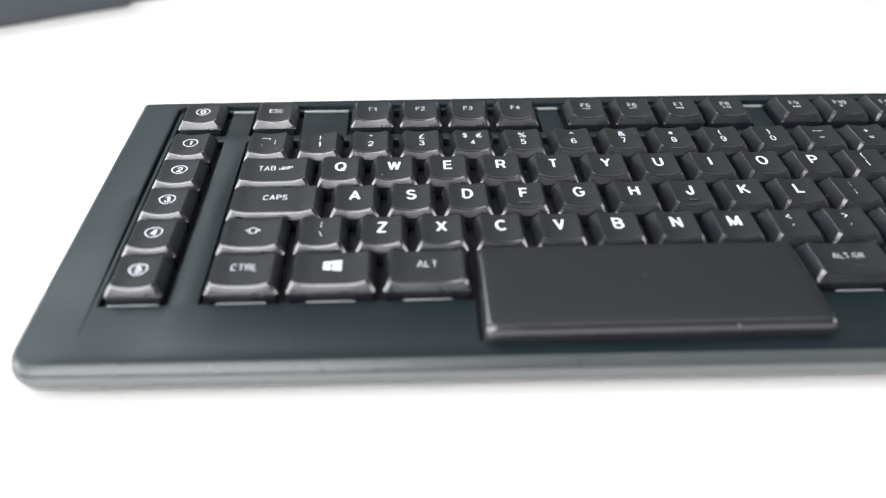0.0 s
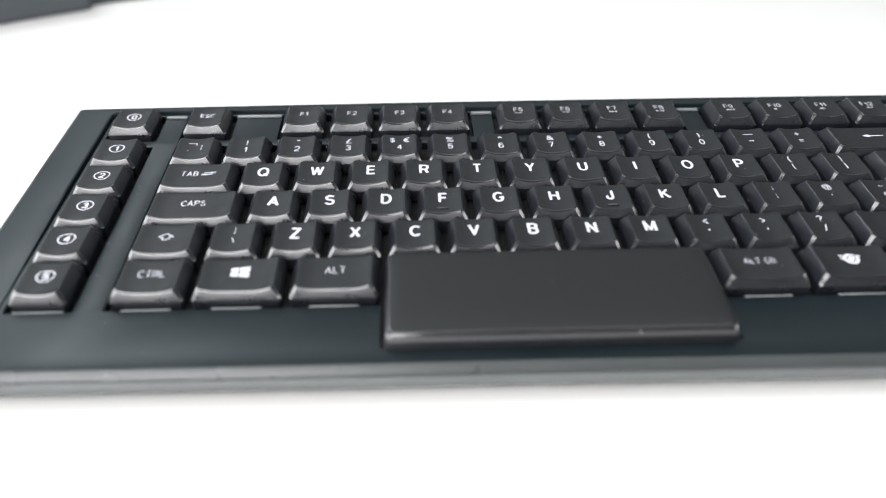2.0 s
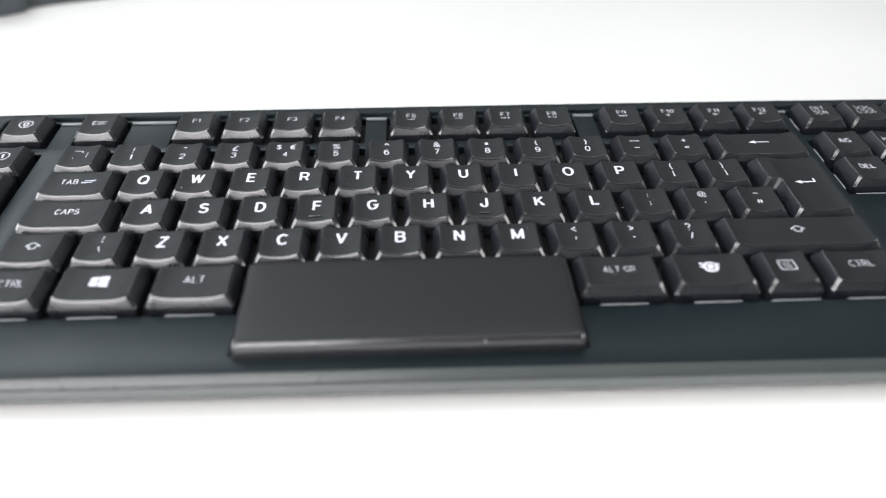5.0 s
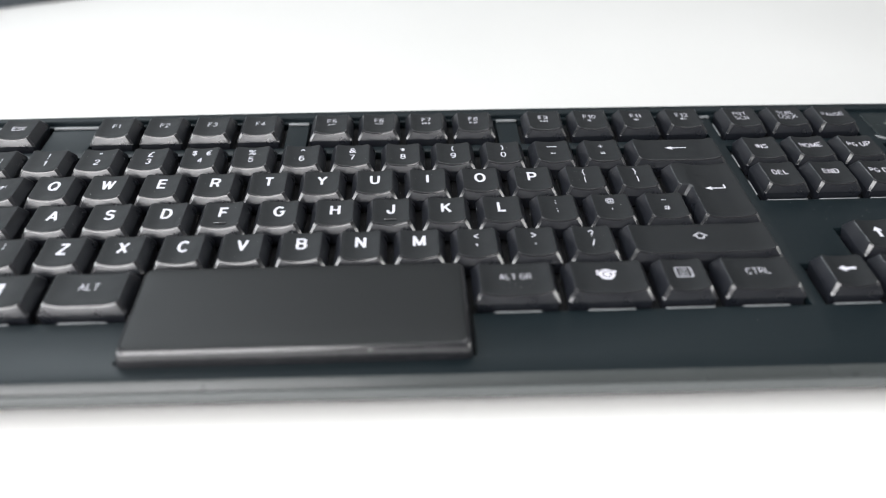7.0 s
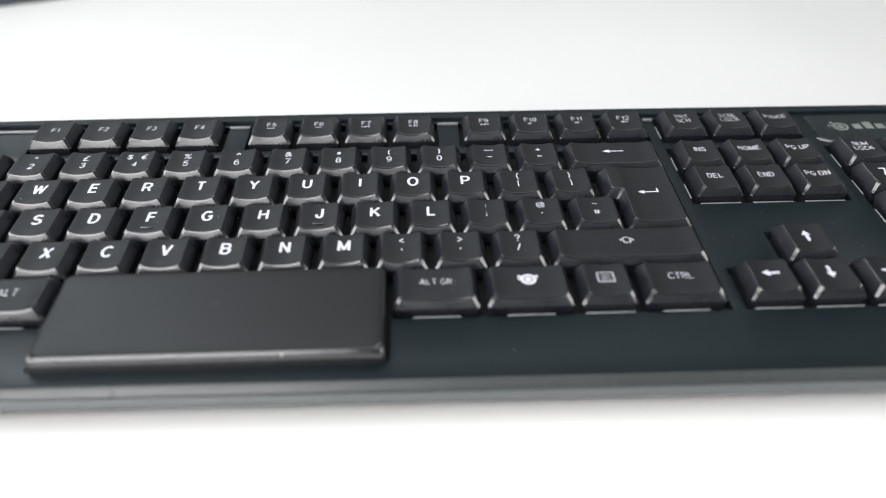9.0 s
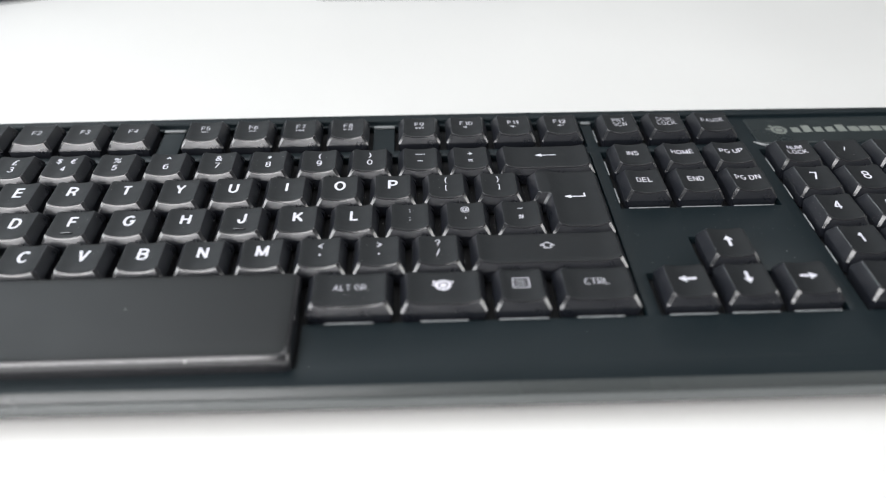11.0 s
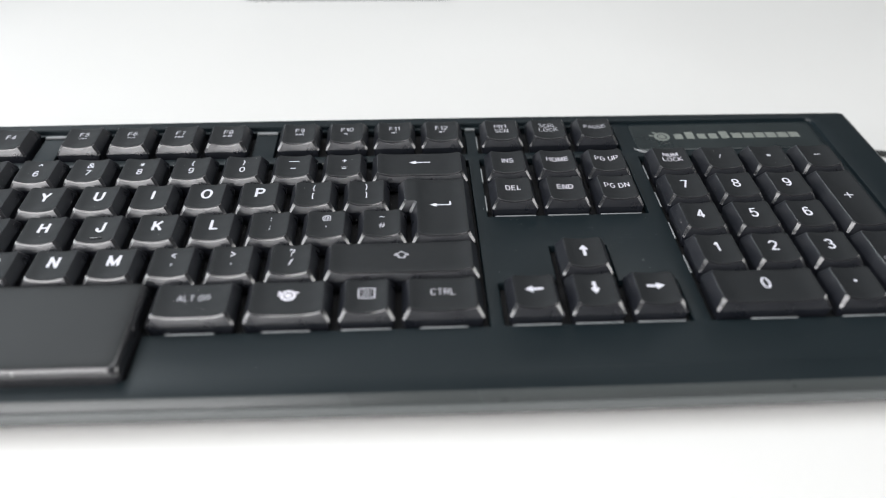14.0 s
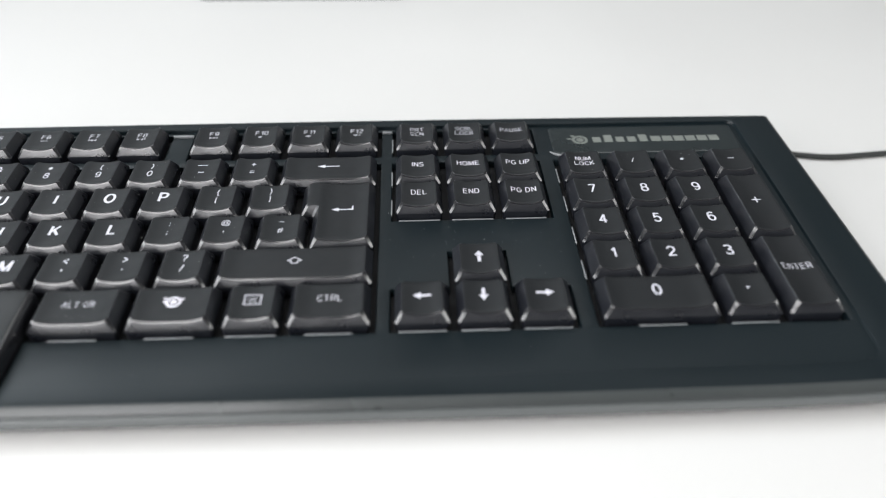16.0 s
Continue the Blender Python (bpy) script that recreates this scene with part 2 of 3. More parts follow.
def build_case():
    rim = bmesh.new()
    rings = [
        shell_ring(-30.6, 433.6, -47.2, 93.4, 8, 3, -8.0),
        shell_ring(-30.6, 433.6, -47.2, 93.4, 8, 3, DECK_W - 0.1),
        shell_ring(-31.1, 434.1, -47.5, 93.8, 8.3, 3.3, lambda x, y: DECK_W + rise(x, y) * 0.85),
        shell_ring(-31.7, 434.7, -47.9, 94.2, 8.6, 3.6, lambda x, y: DECK_W + rise(x, y)),
        shell_ring(-38.0, 441.0, -51.0, 96.5, 5, 3.5, lambda x, y: DECK_W + rise(x, y) * 0.95),
        shell_ring(-45.6, 449.4, -53.0, 98.6, 7, 1.2, DECK_W + 0.45),
    ]
    loft(rim, [bowed(r, 1.2, 2.2) if i > 3 else r for i, r in enumerate(rings)], cap_top=False)
    strip = bmesh.new()
    rings = [
        shell_ring(-45.6, 449.4, -53.0, 98.6, 7, 1.2, DECK_W + 0.45),
        shell_ring(-46.6, 450.4, -53.9, 99.4, 8, 1.3, DECK_W + 0.05),
        shell_ring(-47.2, 451.0, -54.8, 99.9, 8.4, 1.4, DECK_W - 0.9),
        shell_ring(-47.5, 451.3, -55.3, 100.1, 8.7, 1.5, DECK_W - 1.75),
        shell_ring(-47.3, 451.1, -55.2, 100.0, 8.6, 1.5, DECK_W - 1.95),
        shell_ring(-45.0, 448.8, -53.2, 98.4, 8.2, 1.5, DECK_W - 2.0),
    ]
    loft(strip, [bowed(r, 1.2, 2.2) for r in rings], cap_top=False)
    part("edge_strip", strip, RIM, keyboard, "pale grey glossy strip round the edge")
    part("top_shell", rim, DECK, keyboard, "satin dark blue-black upper shell", smooth=20)
    low = bmesh.new()

    def sole(drop):
        return lambda x, y: -15.1 - drop - (y + 51.0) * tan_slope

    rings = [
        shell_ring(-45.2, 449.0, -53.4, 98.4, 8.2, 1.5, DECK_W - 2.2),
        shell_ring(-47.3, 451.1, -55.2, 100.0, 8.6, 1.6, DECK_W - 2.25),
        shell_ring(-47.6, 451.4, -55.6, 100.2, 8.8, 2, DECK_W - 2.5),
        shell_ring(-47.6, 451.4, -56.1, 100.2, 8.8, 2.5, DECK_W - 3.6),
        shell_ring(-47.2, 451.0, -56.2, 99.9, 8.7, 3, DECK_W - 4.8),
        shell_ring(-46.4, 450.2, -55.8, 99.3, 8.4, 3, DECK_W - 6.2),
        shell_ring(-45.2, 449.0, -54.9, 98.4, 8, 3, lambda x, y: -13.0 - (y + 51.0) * tan_slope),
        shell_ring(-43.4, 447.2, -53.3, 97.2, 7, 3, sole(-0.7)),
        shell_ring(-41.0, 444.8, -50.9, 95.0, 6, 3, sole(0.2)),
    ]
    loft(low, [bowed(r, 1.2, 2.2) for r in rings], cap_top=True)
    part("lower_shell", low, SHELL, keyboard, "glossy dark lower shell")


# openings of the deck, in key units: x0, x1, y0, y1
F0, F1V = 3.80, 4.80
NAV, NUM, MAC = 15.27, 18.60, -1.51
OPENINGS = [
    (MAC, MAC + 1, -1.5, 3.5), (MAC, MAC + 1, F0, F1V), (0, 15, -1.5, 3.5), (4.25, 9.55, -2.62, -1.5),
    (0, 1, F0, F1V), (2, 6, F0, F1V), (6.5, 10.5, F0, F1V), (11, 15, F0, F1V),
    (NAV, NAV + 3, F0, F1V), (NAV, NAV + 3, 1.5, 3.5), (NAV + 1, NAV + 2, -0.5, 0.5), (NAV, NAV + 3, -1.5, -0.5),
    (NUM, NUM + 4, -1.5, 3.5),
]


def build_deck():
    gap = 0.45
    holes = [(x0 * U - gap, x1 * U + gap, y0 * U - gap - (0 if y0 < -2 else 0.15), y1 * U + gap) for x0, x1, y0, y1 in OPENINGS]
    xs = sorted({-30.8, 433.8} | {v for h in holes for v in h[:2]})
    ys = sorted({-47.4, 93.6} | {v for h in holes for v in h[2:]})
    bm = bmesh.new()
    grid = {(i, j): bm.verts.new((x * MM, y * MM, DECK_W * MM)) for i, x in enumerate(xs) for j, y in enumerate(ys)}
    for i in range(len(xs) - 1):
        for j in range(len(ys) - 1):
            mx, my = (xs[i] + xs[i + 1]) / 2, (ys[j] + ys[j + 1]) / 2
            if not any(h[0] < mx < h[1] and h[2] < my < h[3] for h in holes):
                bm.faces.new((grid[i, j], grid[i + 1, j], grid[i + 1, j + 1], grid[i, j + 1]))
    bmesh.ops.delete(bm, geom=[v for v in bm.verts if not v.link_faces], context="VERTS")
    border = [e for e in bm.edges if len(e.link_faces) == 1]
    down = bmesh.ops.extrude_edge_only(bm, edges=border)
    for v in (g for g in down["geom"] if isinstance(g, bmesh.types.BMVert)):
        v.co.z -= 3.6 * MM
    bmesh.ops.recalc_face_normals(bm, faces=bm.faces)
    inner = lambda e: all(-30.7 * MM < v.co.x < 433.7 * MM and -47.3 * MM < v.co.y < 93.5 * MM for v in e.verts)
    rims = [e for e in bm.edges if inner(e) and len(e.link_faces) == 2 and e.calc_face_angle(0) > 1.0 and max(v.co.z for v in e.verts) > (DECK_W - 0.1) * MM
            and min(v.co.z for v in e.verts) > (DECK_W - 0.1) * MM]
    bmesh.ops.bevel(bm, geom=rims, offset=0.35 * MM, segments=2, affect="EDGES", profile=0.5)
    part("deck", bm, DECK, keyboard, "satin dark deck with openings for the keys", smooth=50)
    floor_bm = block(bmesh.new(), -30.9 * MM, 433.9 * MM, -52 * MM, 93.6 * MM, -10.2 * MM, -8.6 * MM)
    part("key_tray", floor_bm, WELL, keyboard, "black tray under the keys", smooth=0)
    # pale strips for light caught on the back edge, behind the function row
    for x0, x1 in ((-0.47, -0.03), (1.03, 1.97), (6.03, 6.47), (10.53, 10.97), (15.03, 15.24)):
        ledge_glint = block(bmesh.new(), x0 * U * MM, x1 * U * MM, 89.4 * MM, 91.0 * MM, DECK_W * MM, (DECK_W + 0.9) * MM, 0.3 * MM)
        part("ledge_glint", ledge_glint, GLINT, keyboard)


def dip(x, half):
    """How far the finger hollow sinks at x across a key top of that half width (mm)."""
    e = min(1.0, max(0.0, (half - abs(x)) / 6.9))
    return -1.05 * (1 - (1 - e) ** 2)


NARROW = 0.85
key_meshes = {}


def key_mesh(corners, mat=None):
    """A tapered key cap with a hollow top and chamfered upright edges; corners of its cell in mm about its centre."""
    tag = (tuple(corners), mat)
    if tag in key_meshes:
        return key_meshes[tag]
    half = max(x for x, _ in corners) - 2.45
    bm = bmesh.new()
    rings = []
    cuts = 12 if half < 12 else 20

    deep = max(y for _, y in corners)

    def ring(inset, r, z, hollow):
        # where the hollow lowers the edge, it stays on the plane of the sloping front and back
        spread = 0.389 if hollow and inset < 3 else 0.0
        out = []
        for x, y in outline(corners, inset, r, 1, cuts):
            d = dip(x, half) if hollow else 0.0
            side = 0.0 if not spread else (-1 if y < -deep + 4 else (1 if y > deep - 4 else 0))
            out.append((x * (half - (NARROW if z > -1 else 0.45)) / half, y - side * spread * d, z + d))
        return out

    rings.append(ring(1.05, 0.8, -8.0, False))
    rings.append(ring(0.55, 0.7, -3.7, False))
    rings.append(ring(0.64, 0.75, -3.4, False))
    rings.append(ring(2.02, 1.0, -0.45, True))
    rings.append(ring(2.24, 1.0, -0.13, True))
    rings.append(ring(2.44, 0.95, 0.03, True))
    rings.append(ring(2.78, 0.9, 0.13, True))
    for i in (4.0, 5.2, 6.4, 7.5, 8.5, 9.1):
        rings.append(ring(i, 0.4, 0.14, True))
    loft(bm, rings)
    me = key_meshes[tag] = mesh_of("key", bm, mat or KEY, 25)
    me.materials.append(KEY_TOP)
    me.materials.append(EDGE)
    # the highlight plastic goes on front rims and front chamfers only
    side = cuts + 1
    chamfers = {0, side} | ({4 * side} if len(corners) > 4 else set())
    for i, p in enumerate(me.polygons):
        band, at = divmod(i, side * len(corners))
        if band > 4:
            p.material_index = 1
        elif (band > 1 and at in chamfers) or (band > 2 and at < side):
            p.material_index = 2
    return me


TOP = 0.14


def settle(me, half, lift=0.075):
    for v in me.vertices:
        v.co.z += (TOP + dip(v.co.x / MM * half / (half - NARROW), half) + lift) * MM
    return me


glyphs = {}


def text_mesh(text, cap, weight, wide):
    tag = (text, cap, weight, wide)
    if tag not in glyphs:
        cu = bpy.data.curves.new("legend", "FONT")
        cu.body, cu.size, cu.align_x, cu.align_y = text, cap / 0.72 * MM, "CENTER", "CENTER"
        cu.resolution_u = 3
        ob = bpy.data.objects.new("legend", cu)
        me = bpy.data.meshes.new_from_object(ob)
        pts = [(v.co.x * wide, v.co.y) for v in me.vertices]
        polys = [tuple(p.vertices) for p in me.polygons]
        xs, ys = [p[0] for p in pts] or [0], [p[1] for p in pts] or [0]
        cx, cy = (min(xs) + max(xs)) / 2, (min(ys) + max(ys)) / 2
        glyphs[tag] = ([(x - cx, y - cy) for x, y in pts], polys)
        bpy.data.objects.remove(ob)
        bpy.data.curves.remove(cu)
        bpy.data.meshes.remove(me)
    return glyphs[tag]


def flat_strip(pts, width):
    """A bent line of even width as a list of quads (mm)."""
    shapes = []
    for (ax, ay), (bx, by) in zip(pts, pts[1:]):
        length = math.hypot(bx - ax, by - ay)
        nx, ny = -(by - ay) / length * width / 2, (bx - ax) / length * width / 2
        shapes.append([(ax - nx, ay - ny), (bx - nx, by - ny), (bx + nx, by + ny), (ax + nx, ay + ny)])
    return shapes


# Grotesque capitals and figures as pen strokes on a cap height of 1: points "x,y" and arcs "x,y,rx,ry,from,to".
BOWL = "0,0 0,1 .34,1 .34,.73,.27,.27,90,-90 0,.46"
STROKES = {
    "A": "0,0 .36,1 .72,0|.13,.32 .59,.32", "B": "0,0 0,1 .34,1 .34,.77,.25,.23,90,-90 0,.54|.3,.54 .35,.27,.28,.27,90,-90 0,0",
    "C": ".37,.5,.37,.5,44,316", "D": "0,0 0,1 .26,1 .28,.5,.38,.5,90,-90 0,0", "E": ".58,1 0,1 0,0 .6,0|0,.53 .54,.53",
    "F": ".56,1 0,1 0,0|0,.51 .5,.51", "G": ".37,.5,.37,.5,45,325 .71,.46 .42,.46", "H": "0,0 0,1|.62,0 .62,1|0,.52 .62,.52",
    "I": "0,0 0,1", "J": ".46,1 .46,.28 .23,.26,.23,.26,0,-180 0,.36", "K": "0,0 0,1|.60,1 .02,.38|.22,.58 .64,0",
    "L": "0,1 0,0 .54,0", "M": "0,0 0,1 .38,.10 .76,1 .76,0", "N": "0,0 0,1 .62,0 .62,1", "O": ".38,.5,.38,.5,0,360",
    "P": BOWL, "Q": ".38,.5,.38,.5,0,360|.46,.26 .76,-.05", "R": BOWL + "|.30,.46 .42,.44 .60,0",
    "S": ".31,.76,.28,.24,22,270 .31,.26,.31,.26,90,-158", "T": "0,1 .64,1|.32,1 .32,0", "U": "0,1 0,.3 .31,.31,.31,.31,180,360 .62,1",
    "V": "0,1 .34,0 .68,1", "W": "0,1 .24,0 .47,.95 .70,0 .94,1", "X": "0,0 .64,1|0,1 .64,0", "Y": "0,1 .33,.45 .66,1|.33,.45 .33,0",
    "Z": "0,1 .6,1 0,0 .62,0", "0": ".29,.5,.29,.5,0,360", "1": "0,.74 .1,.78 .26,1 .26,0", "2": ".29,.72,.28,.28,172,-30 0,0 .58,0",
    "3": ".28,.76,.26,.24,160,-90 .28,.26,.29,.26,90,-160", "4": ".42,0 .42,1 0,.28 .6,.28", "5": ".54,1 .12,1 .06,.50 .28,.32,.29,.32,122,-155",
    "6": ".28,.31,.28,.31,0,360|.30,.6,.30,.4,48,180 0,.31", "7": "0,1 .56,1 .2,0", "8": ".28,.76,.25,.24,0,360|.28,.26,.29,.26,0,360",
    "9": ".28,.69,.28,.31,0,360|.26,.4,.30,.4,-132,0 .56,.69", "!": "0,1 0,.34|0,.12 0,0", '"': "0,1 0,.74|.2,1 .2,.74", "/": "0,0 .36,1",
    "^": "0,.62 .25,1 .5,.62", "+": "0,.42 .6,.42|.3,.12 .3,.72", "=": "0,.55 .6,.55|0,.25 .6,.25", "<": ".5,.82 0,.47 .5,.12", ">": "0,.82 .5,.47 0,.12",
    "(": ".4,.5,.4,.62,122,238", ")": "0,.5,.4,.62,58,-58", "?": ".25,.75,.24,.25,172,-62 .25,.46 .25,.32|.25,.12 .25,0", "*": ".25,.82 .25,.18|0,.66 .5,.34|.5,.66 0,.34",
    "[": ".2,1.1 0,1.1 0,-.1 .2,-.1", "]": "0,1.1 .2,1.1 .2,-.1 0,-.1", "|": "0,1.1 0,.62|0,.38 0,-.1", "\\": "0,1 .36,0",
}


def pen(points, width):
    """One pen stroke of even width as quads with mitred joints."""
    runs, run = [], [Vector(points[0])]
    for i in range(1, len(points)):
        here = Vector(points[i])
        run.append(here)
        if i + 1 < len(points):
            u, v = (here - run[-2]).normalized(), (Vector(points[i + 1]) - here).normalized()
            if u.dot(v) < -0.2:
                # a sharp turn: both arms run a little past it
                run[-1] = here + u * width * 0.22
                runs.append(run)
                run = [here - v * width * 0.22]
    runs.append(run)
    quads = []
    for level, run in enumerate(runs):
        rails = []
        for i, q in enumerate(run):
            u, v = q - run[max(i - 1, 0)], run[min(i + 1, len(run) - 1)] - q
            u, v = (u if i else v).normalized(), (v if i + 1 < len(run) else u).normalized()
            t = (u + v).normalized()
            reach = width / 2 / max(t.dot(u), 0.5)
            side = Vector((-t.y, t.x)) * reach
            rails.append((tuple(q - side), tuple(q + side)))
        quads += [(level, [a[0], b[0], b[1], a[1]]) for a, b in zip(rails, rails[1:])]
    return quads


def lettering(text, cap, heavy, wide):
    """A line of lettering as (height step, quad) pairs in mm about its middle, or None where a sign is missing."""
    if any(ch != " " and ch not in STROKES for ch in text):
        return None
    tall, out, cursor = cap * (1 - heavy), [], 0.0
    for ch in text:
        if ch == " ":
            cursor += cap * 0.3
            continue
        left, right, quads = 9e9, -9e9, []
        for step, stroke in enumerate(STROKES[ch].split("|")):
            points = []
            for token in stroke.split():
                n = [float(v) for v in token.split(",")]
                if len(n) == 2:
                    points.append((n[0], n[1]))
                else:
                    count = max(6, int(abs(n[5] - n[4]) / 18))
                    for k in range(count + 1):
                        a = radians(n[4] + (n[5] - n[4]) * k / count)
                        points.append((n[0] + n[2] * math.cos(a), n[1] + n[3] * math.sin(a)))
            points = [q for i, q in enumerate(points) if not i or math.dist(q, points[i - 1]) > 0.004]
            points = [(x * tall * wide, (y - 0.5) * tall) for x, y in points]
            left, right = min(left, min(x for x, _ in points)), max(right, max(x for x, _ in points))
            quads += [(step * 4 + level, q) for level, q in pen(points, cap * heavy)]
        out += [(step, [(x + cursor - left, y) for x, y in q]) for step, q in quads]
        cursor += right - left + cap * (heavy + 0.12)
    xs = [x for _, q in out for x, _ in q]
    middle = (min(xs) + max(xs)) / 2
    return [(step, [(x - middle, y) for x, y in q]) for step, q in out]


def disc(r0, r1, n=28, cx=0, cy=0):
    shapes = []
    for k in range(n):
        a, b = 2 * math.pi * k / n, 2 * math.pi * (k + 1) / n
        if r0 > 0:
            shapes.append([(cx + r0 * math.cos(a), cy + r0 * math.sin(a)), (cx + r1 * math.cos(a), cy + r1 * math.sin(a)),
                           (cx + r1 * math.cos(b), cy + r1 * math.sin(b)), (cx + r0 * math.cos(b), cy + r0 * math.sin(b))])
        else:
            shapes.append([(cx, cy), (cx + r1 * math.cos(a), cy + r1 * math.sin(a)), (cx + r1 * math.cos(b), cy + r1 * math.sin(b))])
    return shapes


def bar(x0, x1, y0, y1):
    return [[(x0, y0), (x1, y0), (x1, y1), (x0, y1)]]


def turned(shapes, degrees, dx=0, dy=0):
    c, s = math.cos(radians(degrees)), math.sin(radians(degrees))
    return [[(x * c - y * s + dx, x * s + y * c + dy) for x, y in p] for p in shapes]


def arrow(length, shaft, head, headlen):
    h = length / 2
    return [[(-h, 0), (-h + headlen, -head / 2), (-h + headlen, head / 2)]] + bar(-h + headlen, h, -shaft / 2, shaft / 2)


def shift_sign():
    pts = [(0, 2.3), (2.6, -0.1), (1.2, -0.1), (1.2, -2.0), (-1.2, -2.0), (-1.2, -0.1), (-2.6, -0.1), (0, 2.3)]
    return flat_strip([(x * 0.9, y * 0.72) for x, y in pts], 0.5)


def tab_sign():
    out = turned(arrow(4.4, 0.55, 1.7, 1.6), 0, 0.2, -0.75) + bar(-2.3, -1.95, -1.6, 0.1)
    return out + turned(arrow(4.4, 0.55, 1.7, 1.6), 180, 0.9, 0.75) + bar(3.1, 3.45, -0.1, 1.6)


def enter_sign():
    return [[(-4.2, -0.3), (-1.7, -1.5), (-1.7, 0.9)]] + bar(-1.7, 3.4, -0.6, 0.0) + bar(2.85, 3.4, 0.0, 1.9)


def menu_sign():
    out = flat_strip([(-2.9, -2.6), (2.9, -2.6), (2.9, 2.6), (-2.9, 2.6), (-2.9, -2.6)], 0.55)
    for y in (-1.2, 0.0, 1.2):
        out += bar(-1.7, 1.7, y - 0.17, y + 0.17)
    return out


def panes_sign():
    out = []
    for x0, x1, a, b in ((-2.6, -0.25, 1.9, 2.2), (0.1, 3.0, 2.25, 2.6)):
        out.append([(x0, 0.15), (x1, 0.15), (x1, b), (x0, a)])
        out.append([(x0, -0.15), (x0, -a), (x1, -b), (x1, -0.15)])
    return out


def round_sign():
    return disc(0.0, 1.1) + disc(1.5, 2.5) + disc(0, 0.55, 12, -2.7, 1.6) + disc(0, 0.45, 12, -2.9, 0.2) + bar(1.2, 3.2, 0.9, 1.7)


RAISE = 0.9


def legend(key, half, items, mat=None):
    """Prints a legend on a key: texts (text, x, y, cap height, weight, width) and flat shapes (mm)."""
    verts, faces = [], []
    for item in items:
        if isinstance(item[0], str):
            text, dx, dy, cap, weight, wide = item
            if len(text) > 1:
                cap, wide = cap * 1.2, wide * 0.8
            drawn = lettering(text, cap, 0.105 + weight * 1.5, wide)
            if drawn:
                for step, q in drawn:
                    start = len(verts)
                    verts += [((x + dx) * MM, (y + dy + RAISE) * MM, step * 0.002 * MM) for x, y in q]
                    faces.append(tuple(range(start, start + len(q))))
                continue
            pts, polys = text_mesh(text, cap, weight, wide)
            start = len(verts)
            # heavy letters are laid three times over, a little apart
            for step, side in enumerate((-1, 0, 1) if weight else (0,)):
                start = len(verts)
                verts += [(x + (dx + side * weight * cap) * MM, y + (dy + RAISE) * MM, step * 0.004 * MM) for x, y in pts]
                faces += [tuple(i + start for i in p) for p in polys]
        else:
            for p in item:
                start = len(verts)
                verts += [(x * MM, (y + RAISE) * MM, 0) for x, y in p]
                faces.append(tuple(range(start, start + len(p))))
    me = bpy.data.meshes.new("legend")
    me.from_pydata(verts, [], faces)
    me.materials.append(mat or LEGEND)
    settle(me, half)
    ob = new("legend", me)
    ob.parent = key
    return tagged(ob, "white printed legend")


def key(u, v, items=(), width=1.0, height=1.0, mat=None):
    """A key whose middle lies at (u, v) in key units on the keyboard."""
    hx, hy = width * U / 2, height * U / 2
    ob = part("key", key_mesh(rect(-hx, hx, -hy, hy)), None, keyboard)
    ob.location = (u * U * MM, v * U * MM, 0)
    if items:
        legend(ob, hx - 2.45, items, mat)
    return ob


def letter(ch):
    return [(ch, 0, 0.45, 6.0, 0.034, 0.84)]


def word(text, cap=2.55):
    return [(text, 0, 0, cap, 0.0, 1.0)]


def two(upper, lower, cap=3.7):
    return [(upper, 0, 2.6, cap, 0.006, 0.88), (lower, 0, -2.4, cap, 0.006, 0.88)]


def lines(a, b):
    return [(a, 0, 1.75, 2.35, 0.0, 1.04), (b, 0, -1.75, 2.35, 0.0, 1.04)]


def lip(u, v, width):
    """A pale bar for the highlight on the opening's edge in front of a key."""
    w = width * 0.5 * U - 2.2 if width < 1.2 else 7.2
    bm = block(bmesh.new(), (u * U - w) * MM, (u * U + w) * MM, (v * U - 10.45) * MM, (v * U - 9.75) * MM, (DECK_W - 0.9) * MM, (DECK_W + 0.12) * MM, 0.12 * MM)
    return part("lip", bm, GLINT, keyboard, "pale bar for the highlight on the edge of the key opening")


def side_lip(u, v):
    """The same pale highlight bar along the left edge of an opening."""
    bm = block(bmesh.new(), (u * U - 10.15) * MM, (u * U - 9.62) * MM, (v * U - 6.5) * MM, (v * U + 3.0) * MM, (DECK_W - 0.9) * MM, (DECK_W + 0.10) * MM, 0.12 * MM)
    return part("lip", bm, GLINT, keyboard, "pale bar for the highlight on the edge of the key opening")


build_case()
build_deck()

# function row
FV = 4.30
key(0.5, FV, word("ESC", 2.4), mat=LEGEND_MID)
